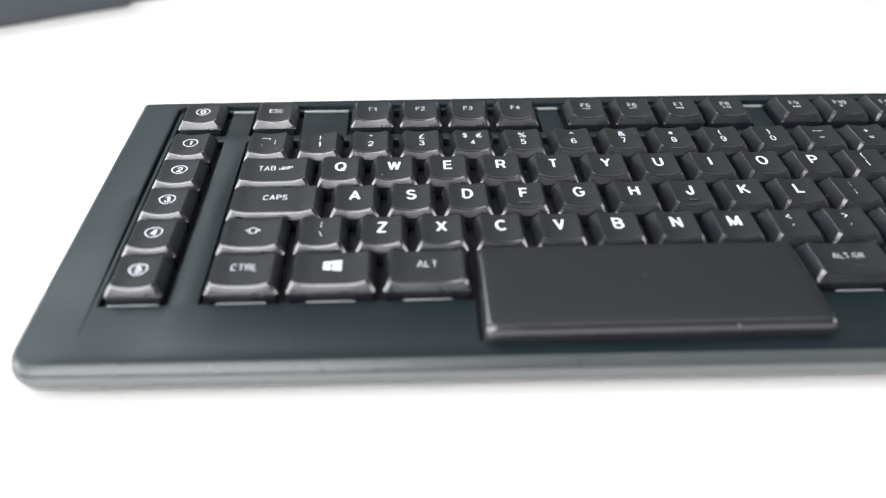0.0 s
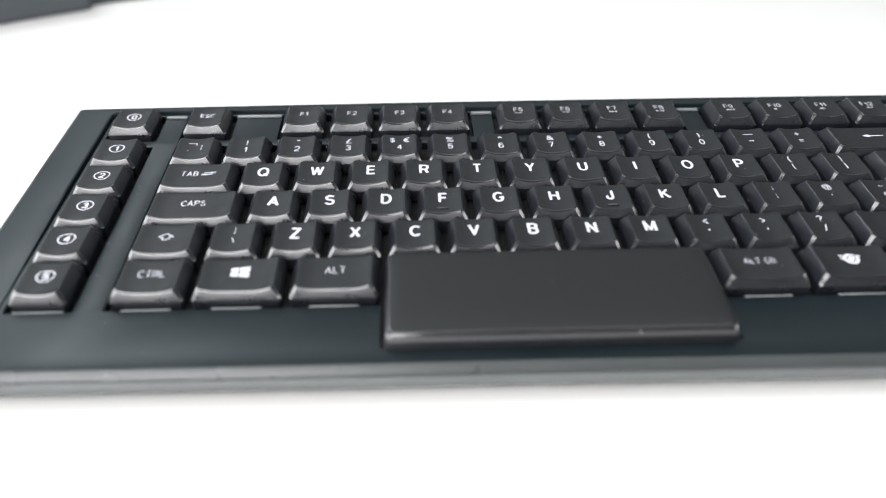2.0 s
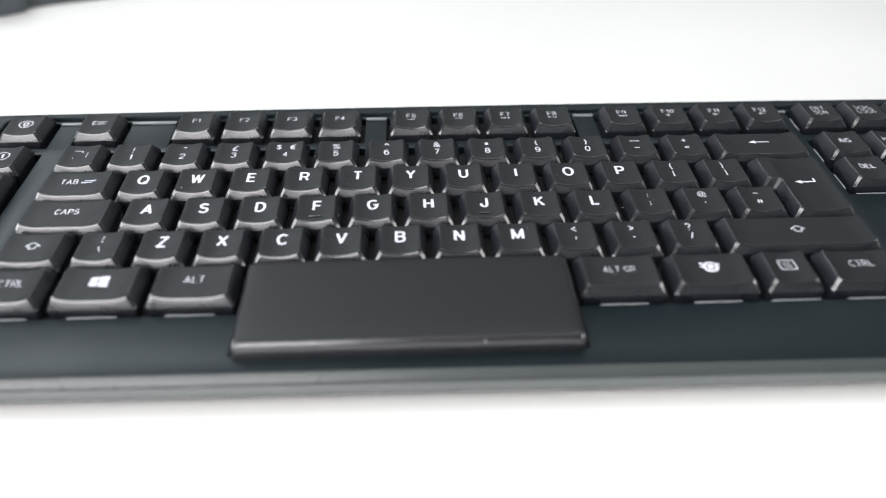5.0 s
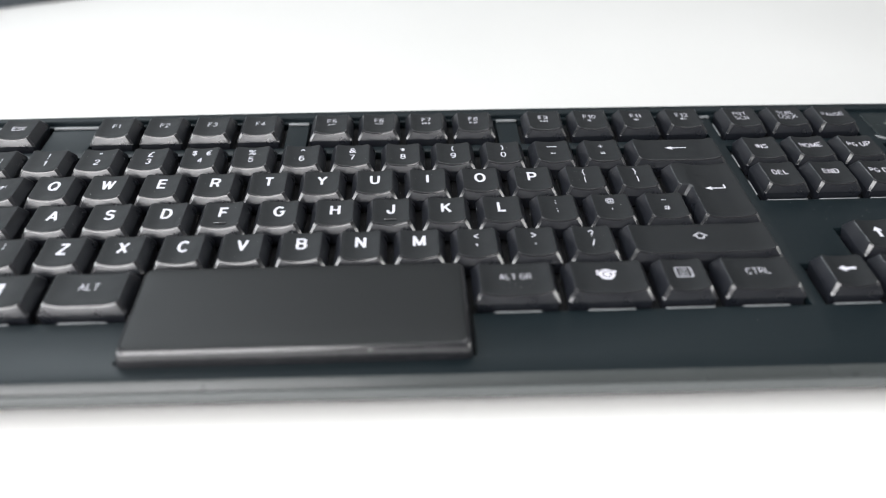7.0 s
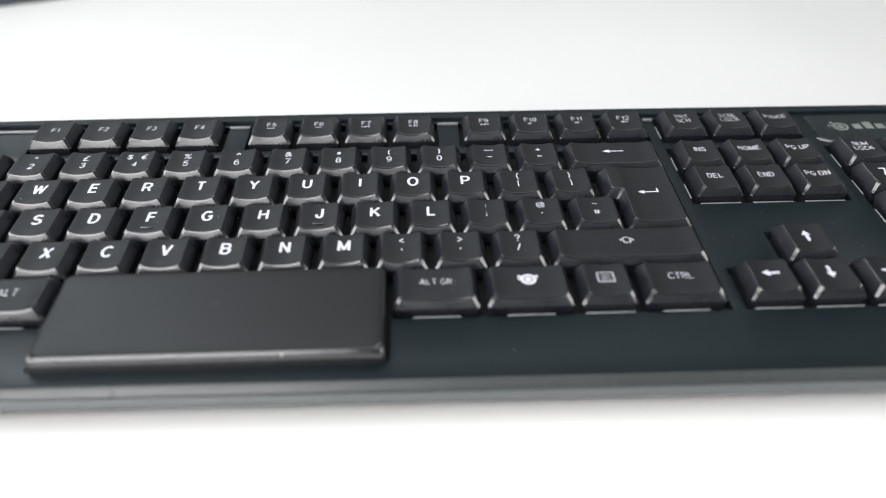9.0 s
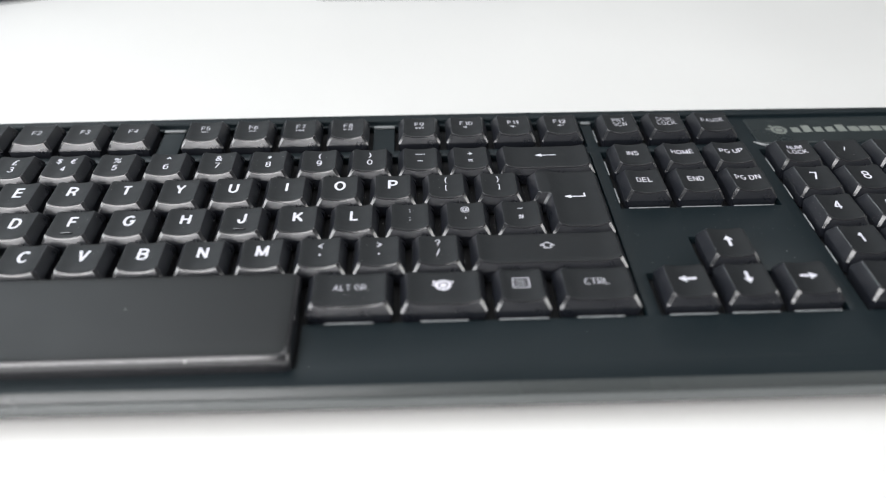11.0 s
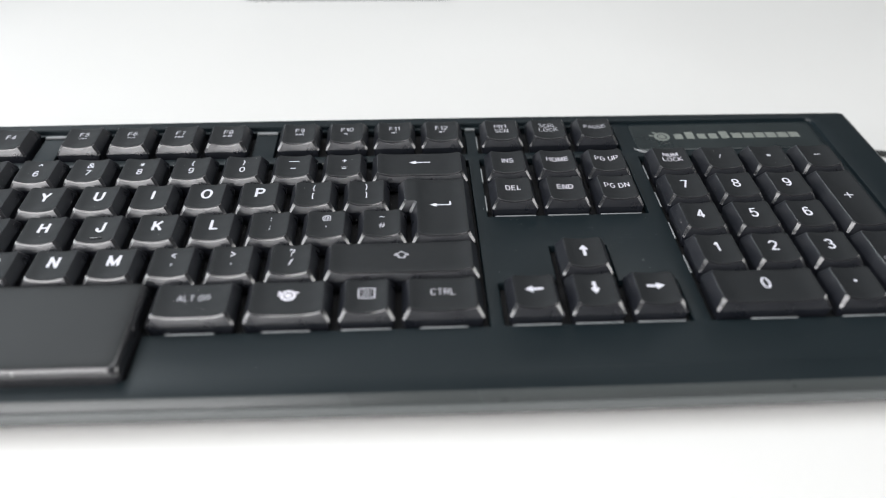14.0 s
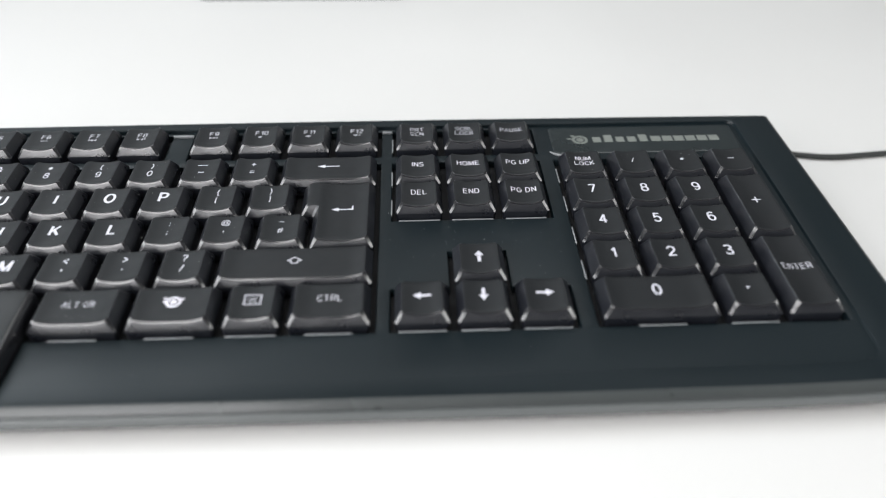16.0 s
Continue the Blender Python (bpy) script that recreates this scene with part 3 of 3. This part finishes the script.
for n in range(12):
    u = 2.5 + n + (0.5 if n > 3 else 0) + (0.5 if n > 7 else 0)
    items = [("F%d" % (n + 1), 0, 0.5 if n < 4 else 1.5, 2.6, 0.01, 1.05)]
    if n in (4, 5):
        items.append(bar(-1.5, 1.5, -1.6, -1.2))
    elif n in (6, 7, 8):
        # transport signs: back, play and pause, onward
        if n == 7:
            items += [[[(-1.7, -2.2), (-0.3, -1.55), (-1.7, -0.9)]], bar(0.2, 0.7, -2.2, -0.9), bar(1.1, 1.6, -2.2, -0.9)]
        else:
            side = -1 if n == 6 else 1
            pair = [[(-1.5, -0.65), (-0.1, 0.0), (-1.5, 0.65)], [(-0.1, -0.65), (1.3, 0.0), (-0.1, 0.65)]]
            items += [[[(x, y - 1.55) for x, y in p] if side > 0 else [(-x, y - 1.55) for x, y in reversed(p)] for p in pair], bar(min(1.3 * side, 1.7 * side), max(1.3 * side, 1.7 * side), -2.2, -0.9)]
    elif n > 8:
        # loudspeaker sign with its sound marks
        items += [bar(-1.2, -0.6, -1.9, -1.2), [[(-0.6, -1.9), (0.1, -2.4), (0.1, -0.7), (-0.6, -1.2)]]]
        items += [bar(0.5 + 0.55 * k, 0.75 + 0.55 * k, -2.0, -1.1) for k in range(n - 9)]
    key(u, FV, items, mat=LEGEND_DIM)
key(NAV + 0.5, FV, lines("PRT", "SCN"), mat=LEGEND_DIM)
key(NAV + 1.5, FV, lines("SCRL", "LOCK"), mat=LEGEND_DIM)
key(NAV + 2.5, FV, word("PAUSE", 2.3), mat=LEGEND_DIM)

# macro column
for n in range(6):
    ring = disc(2.40, 2.80, 32)
    key(MAC + 0.5, FV if n == 0 else 4 - n, [ring, (str(n), 0, 0, 3.3, 0.045, 1.0)], mat=LEGEND_MID)
lip(MAC + 0.5, -1, 1)

# number row
key(0.5, 3, [bar(-2.6, 0.6, 2.3, 2.75), bar(0.15, 0.6, 1.3, 2.3), ("`", -2.2, -2.6, 2.6, 0.0, 1.1), bar(2.3, 2.7, -0.2, 1.1), bar(2.3, 2.7, -2.1, -0.8)], mat=LEGEND_DIM)
for n, (a, b) in enumerate([("!", "1"), ('"', "2"), ("\u00a3", "3"), ("", "4"), ("%", "5"), ("^", "6"), ("&", "7"), ("*", "8"), ("(", "9"), (")", "0")]):
    if b == "4":
        key(1.5 + n, 3, [("$", -2.6, 2.5, 3.3, 0.006, 0.86), ("\u20ac", 2.6, 2.5, 3.3, 0.006, 0.86), ("4", 0, -2.4, 3.3, 0.006, 0.86)])
    else:
        key(1.5 + n, 3, two(a, b))
key(11.5, 3, [bar(-1.9, 1.9, 2.2, 2.65), bar(-1.0, 1.0, -2.6, -2.1)])
key(12.5, 3, two("+", "="))
key(14.0, 3, [arrow(8.2, 0.55, 2.4, 2.8)], width=2)

# top letter row
key(0.75, 2, [("TAB", -2.7, 0, 2.6, 0.0, 0.98), turned([[(x * 0.8, y * 0.8) for x, y in p] for p in tab_sign()], 0, 3.4, 0)], width=1.5)
for n, ch in enumerate("QWERTYUIOP"):
    key(1.965 + n, 2, letter(ch))
key(11.97, 2, two("{", "[", 3.0))
key(12.97, 2, two("}", "]", 3.0))

# the stepped return key reaches over two rows
cx, cy = 14.375, 1.5
shape = [((x - cx) * U, (y - cy) * U) for x, y in ((13.75, 0.5), (15.0, 0.5), (15.0, 2.5), (13.5, 2.5), (13.5, 1.5), (13.75, 1.5))]
ret = part("key", key_mesh(shape), None, keyboard, "tall stepped return key")
ret.location = (cx * U * MM, cy * U * MM, 0)
legend(ret, max(x for x, _ in shape) - 2.45, [enter_sign()])

# home row
key(0.875, 1, word("CAPS", 2.6), width=1.75, mat=LEGEND_MID)
for n, ch in enumerate("ASDFGHJKL"):
    k = key(2.275 + n, 1, letter(ch))
    if ch in "FJ":
        # the bar takes the highlight plastic so that it shows paler
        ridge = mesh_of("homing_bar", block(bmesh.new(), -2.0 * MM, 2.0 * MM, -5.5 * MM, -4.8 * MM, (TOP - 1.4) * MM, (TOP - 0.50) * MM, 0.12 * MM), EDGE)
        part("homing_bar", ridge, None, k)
key(11.28, 1, two(":", ";", 2.9))
key(12.28, 1, two("@", "'", 2.7))
key(13.28, 1, two("~", "#", 2.7))

# bottom letter row
key(0.625, 0, [shift_sign()], width=1.25, mat=LEGEND_DIM)
key(1.75, 0, two("|", "\\", 3.0), mat=LEGEND_DIM)
for n, ch in enumerate("ZXCVBNM"):
    key(2.77 + n, 0, letter(ch))
key(9.75, 0, two("<", ","))
key(10.75, 0, two(">", "."))
key(11.75, 0, two("?", "/"))
key(13.625, 0, [shift_sign()], width=2.75, mat=LEGEND_DIM)

# modifier row
BOTTOM = [(0.0, 1.25, word("CTRL", 2.7), LEGEND_DIM), (1.25, 2.75, [panes_sign()], None), (2.75, 4.25, word("ALT", 2.7), LEGEND_DIM),
          (9.55, 11.05, word("ALT GR", 2.3), LEGEND_DIM), (11.05, 12.55, [round_sign()], LEGEND_MID), (12.55, 13.57, [[[(x * 0.85, y * 0.85) for x, y in p] for p in menu_sign()]], LEGEND_DIM), (13.57, 15.0, word("CTRL", 2.55), LEGEND_DIM)]
for a, b, items, mat in BOTTOM:
    key((a + b) / 2, -1, items, width=b - a, mat=mat)
    lip((a + b) / 2, -1, b - a)


def build_space():
    x0, x1, y0, y1 = 4.25 * U, 9.55 * U, -2.58 * U, -0.5 * U
    cell = rect(x0, x1, y0, y1)

    def ring(inset, r, z):
        return [(x, y, z(x, y) if callable(z) else z) for x, y in outline(cell, inset, r, 5, 12)]

    def roll(base):
        # the front rolls off towards the deck
        return lambda x, y: base - 0.5 * max(0.0, min(1.0, (-36.0 - y) / 14.0)) ** 2

    bm = bmesh.new()
    loft(bm, [ring(0.7, 1.6, -8.2), ring(0.5, 1.8, -5.2), ring(0.5, 1.9, -4.4), ring(0.85, 2.2, roll(-2.0)), ring(1.15, 2.4, roll(-0.95)), ring(1.55, 2.5, roll(-0.38)), ring(2.2, 2.4, roll(-0.02)),
              ring(3.0, 2.2, roll(0.10)), ring(6.0, 1.8, roll(0.15)), ring(10.0, 1.2, roll(0.15)), ring(15.0, 0.8, roll(0.15))])
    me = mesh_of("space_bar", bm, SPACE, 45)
    # front and sides take the highlight plastic: bright rim, dark face
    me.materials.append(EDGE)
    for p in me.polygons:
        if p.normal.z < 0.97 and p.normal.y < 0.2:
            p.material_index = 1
    part("space_bar", me, None, keyboard, "oversized black space bar with a rolled front edge")


build_space()

# editing keys and arrows
for n, text in enumerate(("INS", "HOME", "PG UP")):
    key(NAV + 0.5 + n, 3, word(text, 2.6), mat=LEGEND_MID)
for n, text in enumerate(("DEL", "END", "PG DN")):
    key(NAV + 0.5 + n, 2, word(text, 2.6), mat=LEGEND_MID)
    lip(NAV + 0.5 + n, 2, 1)
for v in (FV, 3, 2):
    side_lip(NAV + 0.5, v)
for v in (3, 2, 1, 0):
    side_lip(NUM + 0.5, v)
sign = arrow(5.7, 1.1, 3.2, 2.5)
key(NAV + 1.5, 0, [turned(sign, -90)])
key(NAV + 0.5, -1, [sign])
key(NAV + 1.5, -1, [turned(sign, 90)])
key(NAV + 2.5, -1, [turned(sign, 180)])
for n in range(3):
    lip(NAV + 0.5 + n, -1, 1)

# number pad
key(NUM + 0.5, 3, lines("NUM", "LOCK"), mat=LEGEND_MID)
key(NUM + 1.5, 3, [("/", 0, 0, 3.2, 0.0, 1.1)])
key(NUM + 2.5, 3, [("*", 0, 0, 3.2, 0.0, 1.1)])
key(NUM + 3.5, 3, [bar(-1.2, 1.2, -0.25, 0.25)])
for row, digits in ((2, "789"), (1, "456"), (0, "123")):
    for n, ch in enumerate(digits):
        key(NUM + 0.5 + n, row, [(ch, 0, 0.1, 5.3, 0.016, 0.86)])
key(NUM + 3.5, 1.5, [bar(-1.6, 1.6, -0.25, 0.25), bar(-0.25, 0.25, -1.7, -0.25), bar(-0.25, 0.25, 0.25, 1.7)], height=2)
key(NUM + 3.5, -0.5, word("ENTER", 2.5), height=2, mat=LEGEND_DIM)
key(NUM + 1.0, -1, [("0", 0, 0.1, 5.3, 0.016, 0.86)], width=2)
key(NUM + 2.5, -1, [disc(0, 0.55, 14)])
lip(NUM + 1.0, -1, 1)
lip(NUM + 2.5, -1, 1)


def build_badge():
    bm = bmesh.new()
    cell = rect(355.0, 431.5, 71.0, 92.0)
    rings = [[(x, y, z) for x, y in outline(cell, i, r, 4, 6)] for i, r, z in ((0, 2, DECK_W - 0.3), (0, 2, DECK_W + 0.15), (0.35, 1.8, DECK_W + 0.35), (1.2, 1.5, DECK_W + 0.35))]
    loft(bm, rings)
    plate = part("badge", bm, BADGE, keyboard, "glossy black badge plate with a grey mark")
    z = (DECK_W + 0.36) * MM
    ring = bmesh.new()
    for shape in turned(disc(0.0, 1.5) + disc(2.1, 3.3), 0, 367.0, 81.5) + turned(bar(-5.2, -3.4, 0.4, 1.4) + disc(0.0, 0.8, 14, -2.6, 3.2), 0, 367.0, 81.5):
        ring.faces.new([ring.verts.new((x * MM, y * MM, z)) for x, y in shape])
    part("disc_mark", ring, MARK, plate, "grey printed disc", smooth=0)
    for n in range(11):
        x0 = 372.2 + n * 4.8
        heavy = n > 4
        one = block(bmesh.new(), x0 * MM, (x0 + (4.0 if heavy else 3.4)) * MM, 79.3 * MM, (84.9 if n in (1, 4) else 83.4) * MM, z - 0.00005, z + 0.00003)
        part("bar_mark", one, MARK, plate, "grey printed bar", smooth=0)
    # a pale curl for the highlight on the deck round the corner of the plate
    curl = bmesh.new()
    steps, rows = 14, []
    for k in range(steps + 1):
        a = radians(205 + 90 * k / steps)
        thick = 0.55 * math.sin(math.pi * (0.12 + 0.76 * k / steps))
        rows.append([(358.6 + (5.6 + thick * math.cos(q)) * math.cos(a), 75.2 + (5.6 + thick * math.cos(q)) * math.sin(a), DECK_W + 0.25 + thick * math.sin(q)) for q in (2 * math.pi * i / 8 for i in range(8))])
    loft(curl, rows, cap_bottom=True)
    part("lip", curl, GLINT, keyboard, "pale curl for the highlight on the deck beside the badge", smooth=60)


build_badge()


def build_cable():
    cu = bpy.data.curves.new("cable", "CURVE")
    cu.dimensions, cu.bevel_depth, cu.bevel_resolution = "3D", 1.3 * MM, 4
    sp = cu.splines.new("NURBS")
    pts = [(400, 98, 14), (404, 110, 6), (430, 113, 1.8), (466, 109, 1.4), (483, 101.5, 1.35), (505, 105, 1.35), (540, 109, 1.35), (600, 112, 1.35), (720, 105, 1.35), (860, 140, 1.35), (980, 260, 1.35)]
    sp.points.add(len(pts) - 1)
    for p, (x, y, z) in zip(sp.points, pts):
        p.co = (x * MM, y * MM, z * MM, 1)
    sp.use_endpoint_u, sp.order_u = True, 4
    ob = bpy.data.objects.new("cable", cu)
    me = bpy.data.meshes.new_from_object(ob)
    bpy.data.objects.remove(ob)
    bpy.data.curves.remove(cu)
    me.materials.clear()
    me.materials.append(RUBBER)
    me.shade_smooth()
    cable = new("cable", me)
    cable.parent = keyboard
    cable.matrix_parent_inverse = keyboard.matrix_world.inverted()
    tagged(cable, "thin dark grey rubber cable")


build_cable()


# ---- dark device at the back of the table ----
def build_device():
    top = tagged(new("device"), "dark grey plastic device with rounded corners standing on the white table", "device")
    top.matrix_world = pose(-0.1265, 0.3345, 0, 0, 0, 35)
    body = bmesh.new()
    cell = rect(-260, 8, -1, 150)
    rings = [[(x, y, z) for x, y in outline(cell, i, 10 - min(i, 8), 6, 4)] for i, z in ((2, 0), (0.4, 1.5), (0, 4), (0, 34), (1.5, 37), (5, 38.5), (12, 39))]
    loft(body, rings, cap_bottom=True)
    part("body", body, DEVICE, top)
    foot = bmesh.new()
    cell = rect(-200, 150, 11.5, 160)
    rings = [[(x, y, z) for x, y in outline(cell, i, 26 - i, 8, 3)] for i, z in ((1, 0), (0, 1), (0, 7), (1, 8.5), (4, 9))]
    loft(foot, rings, cap_bottom=True)
    part("foot", foot, DEVICE, top).rotation_euler.z = radians(-8)


build_device()


# Invented slab standing in for a dark, shadow-like line at the table's back.
def build_flat_device():
    top = tagged(new("dark_edge_slab"), "made-up dark slab for the dark edge at the back of the white table", "device")
    top.matrix_world = pose(0.146, 0.3735, 0, 0, 0, -1.5)
    bm = bmesh.new()
    cell = rect(0, 152, 0, 76)
    loft(bm, [[(x, y, z) for x, y in outline(cell, i, 9 - i, 6, 3)] for i, z in ((1.2, 0), (0.2, 1.2), (0, 3), (0.2, 5.6), (1.2, 7), (3, 7.4))], cap_bottom=True)
    part("body", bm, DEVICE, top)


build_flat_device()


# ---- dust on the deck ----
def build_dust():
    rng = random.Random(7)
    bm = bmesh.new()
    spots = [(-30, 0, -30, 90, 60), (288, 350, -8, 66, 110), (0, 430, -48, -30, 26), (288, 350, 10, 30, 60)]
    for x0, x1, y0, y1, count in spots:
        for _ in range(count):
            x, y, r = rng.uniform(x0, x1), rng.uniform(y0, y1), rng.uniform(0.03, 0.10) * (1.5 if rng.random() < 0.08 else 1)
            if any(h[0] * U - 1 < x < h[1] * U + 1 and h[2] * U - 1 < y < h[3] * U + 1 for h in OPENINGS):
                continue
            a = rng.uniform(0, 3.14)
            ring = [((x + r * k * math.cos(a + q)) * MM, (y + r * math.sin(a + q) * 0.8) * MM) for q, k in ((0, 1.6), (1.6, 1), (3.1, 1.5), (4.7, 1))]
            low = [bm.verts.new((px, py, (DECK_W + 0.005) * MM)) for px, py in ring]
            tip = bm.verts.new((x * MM, y * MM, (DECK_W + 0.08) * MM))
            for i in range(4):
                bm.faces.new((low[i], low[(i + 1) % 4], tip))
    for _ in range(420):
        u, v = rng.uniform(0, 22.5), rng.uniform(-0.5, 3.5)
        x, y, r = u * U, v * U, rng.uniform(0.03, 0.08)
        if not any(h[0] * U < x < h[1] * U and h[2] * U < y < h[3] * U for h in OPENINGS):
            continue
        ring = [((x + r * math.cos(q)) * MM, (y + r * math.sin(q)) * MM) for q in (0, 1.6, 3.1, 4.7)]
        low = [bm.verts.new((px, py, -8.59 * MM)) for px, py in ring]
        tip = bm.verts.new((x * MM, y * MM, -8.5 * MM))
        for i in range(4):
            bm.faces.new((low[i], low[(i + 1) % 4], tip))
    # specks on the key tops of the main block
    for _ in range(260):
        row = rng.choice((-1, 0, 1, 2, 2, 3, 3))
        first = {-1: 10.3, 0: 2.75, 1: 2.25, 2: 2.0, 3: 0.5}[row]
        n = rng.randrange({-1: 1, 0: 10, 1: 12, 2: 12, 3: 13}[row])
        if row == 3 and rng.random() < 0.3:
            first, n = NUM + 0.5, rng.randrange(3)
        x, y, r = rng.uniform(-6, 6), rng.uniform(-5.5, 5.5), rng.uniform(0.03, 0.085)
        z = TOP + dip(x * 1.13, U / 2 - 2.45) + 0.02
        cx, cy = (first + n) * U + x, row * U + y
        low = [bm.verts.new(((cx + r * math.cos(q)) * MM, (cy + r * math.sin(q)) * MM, z * MM)) for q in (0, 1.6, 3.1, 4.7)]
        tip = bm.verts.new((cx * MM, cy * MM, (z + 0.05) * MM))
        for i in range(4):
            bm.faces.new((low[i], low[(i + 1) % 4], tip))
    # specks clinging to the sloping sides and fronts of the keys
    starts = {0: (2.75, 10), 1: (2.25, 12), 2: (2.0, 12), 3: (0.5, 13)}
    for _ in range(1600):
        row = rng.choice((0, 1, 1, 2, 2, 3, 3))
        if rng.random() < 0.25:
            row, first, n = rng.choice((1, 2)), NUM + 0.5, rng.randrange(3)
        else:
            first, count = starts[row]
            n = rng.randrange(count)
        h = rng.uniform(0.0, 1.0) ** 1.6
        out, z, along = U / 2 - 0.62 - 1.3 * h, -4.0 + 3.2 * h, rng.uniform(-6.5, 6.5)
        r = rng.uniform(0.035, 0.10) * (1.6 if rng.random() < 0.06 else 1)
        face = rng.random()
        mx, my = (first + n) * U, row * U
        nx, ny = ((1, 0) if face < 0.4 else (-1, 0)) if face < 0.65 else (0, -1)
        if ny:
            z = min(z, -1.9)
            out = U / 2 - 0.62 - 1.3 * (z + 4.0) / 3.2
        px, py = mx + nx * (out + 0.02) + (along if ny else 0), my + ny * (out + 0.02) + (along if nx else 0)
        low = [bm.verts.new(((px + a * (1 if ny else 0) - nx * b * 0.38) * MM, (py + a * (1 if nx else 0) - ny * b * 0.38) * MM, (z + b * 0.9) * MM)) for a, b in ((r, 0), (0, r), (-r, 0), (0, -r))]
        tip = bm.verts.new(((px + nx * 0.05) * MM, (py + ny * 0.05) * MM, (z + 0.02) * MM))
        for i in range(4):
            bm.faces.new((low[i], low[(i + 1) % 4], tip))
    # a pale speck for the glint on the space bar's rolled front, a crumb on its top
    for px, py, z, r in ((152.5, -47.9, -1.35, 0.34), (131.0, -27.0, 0.17, 0.14), (52.3, 32.8, -0.32, 0.20), (62.1, 32.6, -0.32, 0.22), (205.6, 18.4, -3.0, 0.25)):
        low = [bm.verts.new(((px + r * math.cos(q)) * MM, (py + r * math.sin(q)) * MM, z * MM)) for q in (0, 1.05, 2.1, 3.14, 4.2, 5.25)]
        tip = bm.verts.new((px * MM, (py - 0.1) * MM, (z + 0.3) * MM))
        for i in range(6):
            bm.faces.new((low[i], low[(i + 1) % 6], tip))
    dust = tagged(new("dust", mesh_of("dust", bm, DUST, 0)), "pale specks of dust lying on the keyboard deck, one standing for a glint", "dust", kind="stuff")
    dust.matrix_world = keyboard.matrix_world


build_dust()
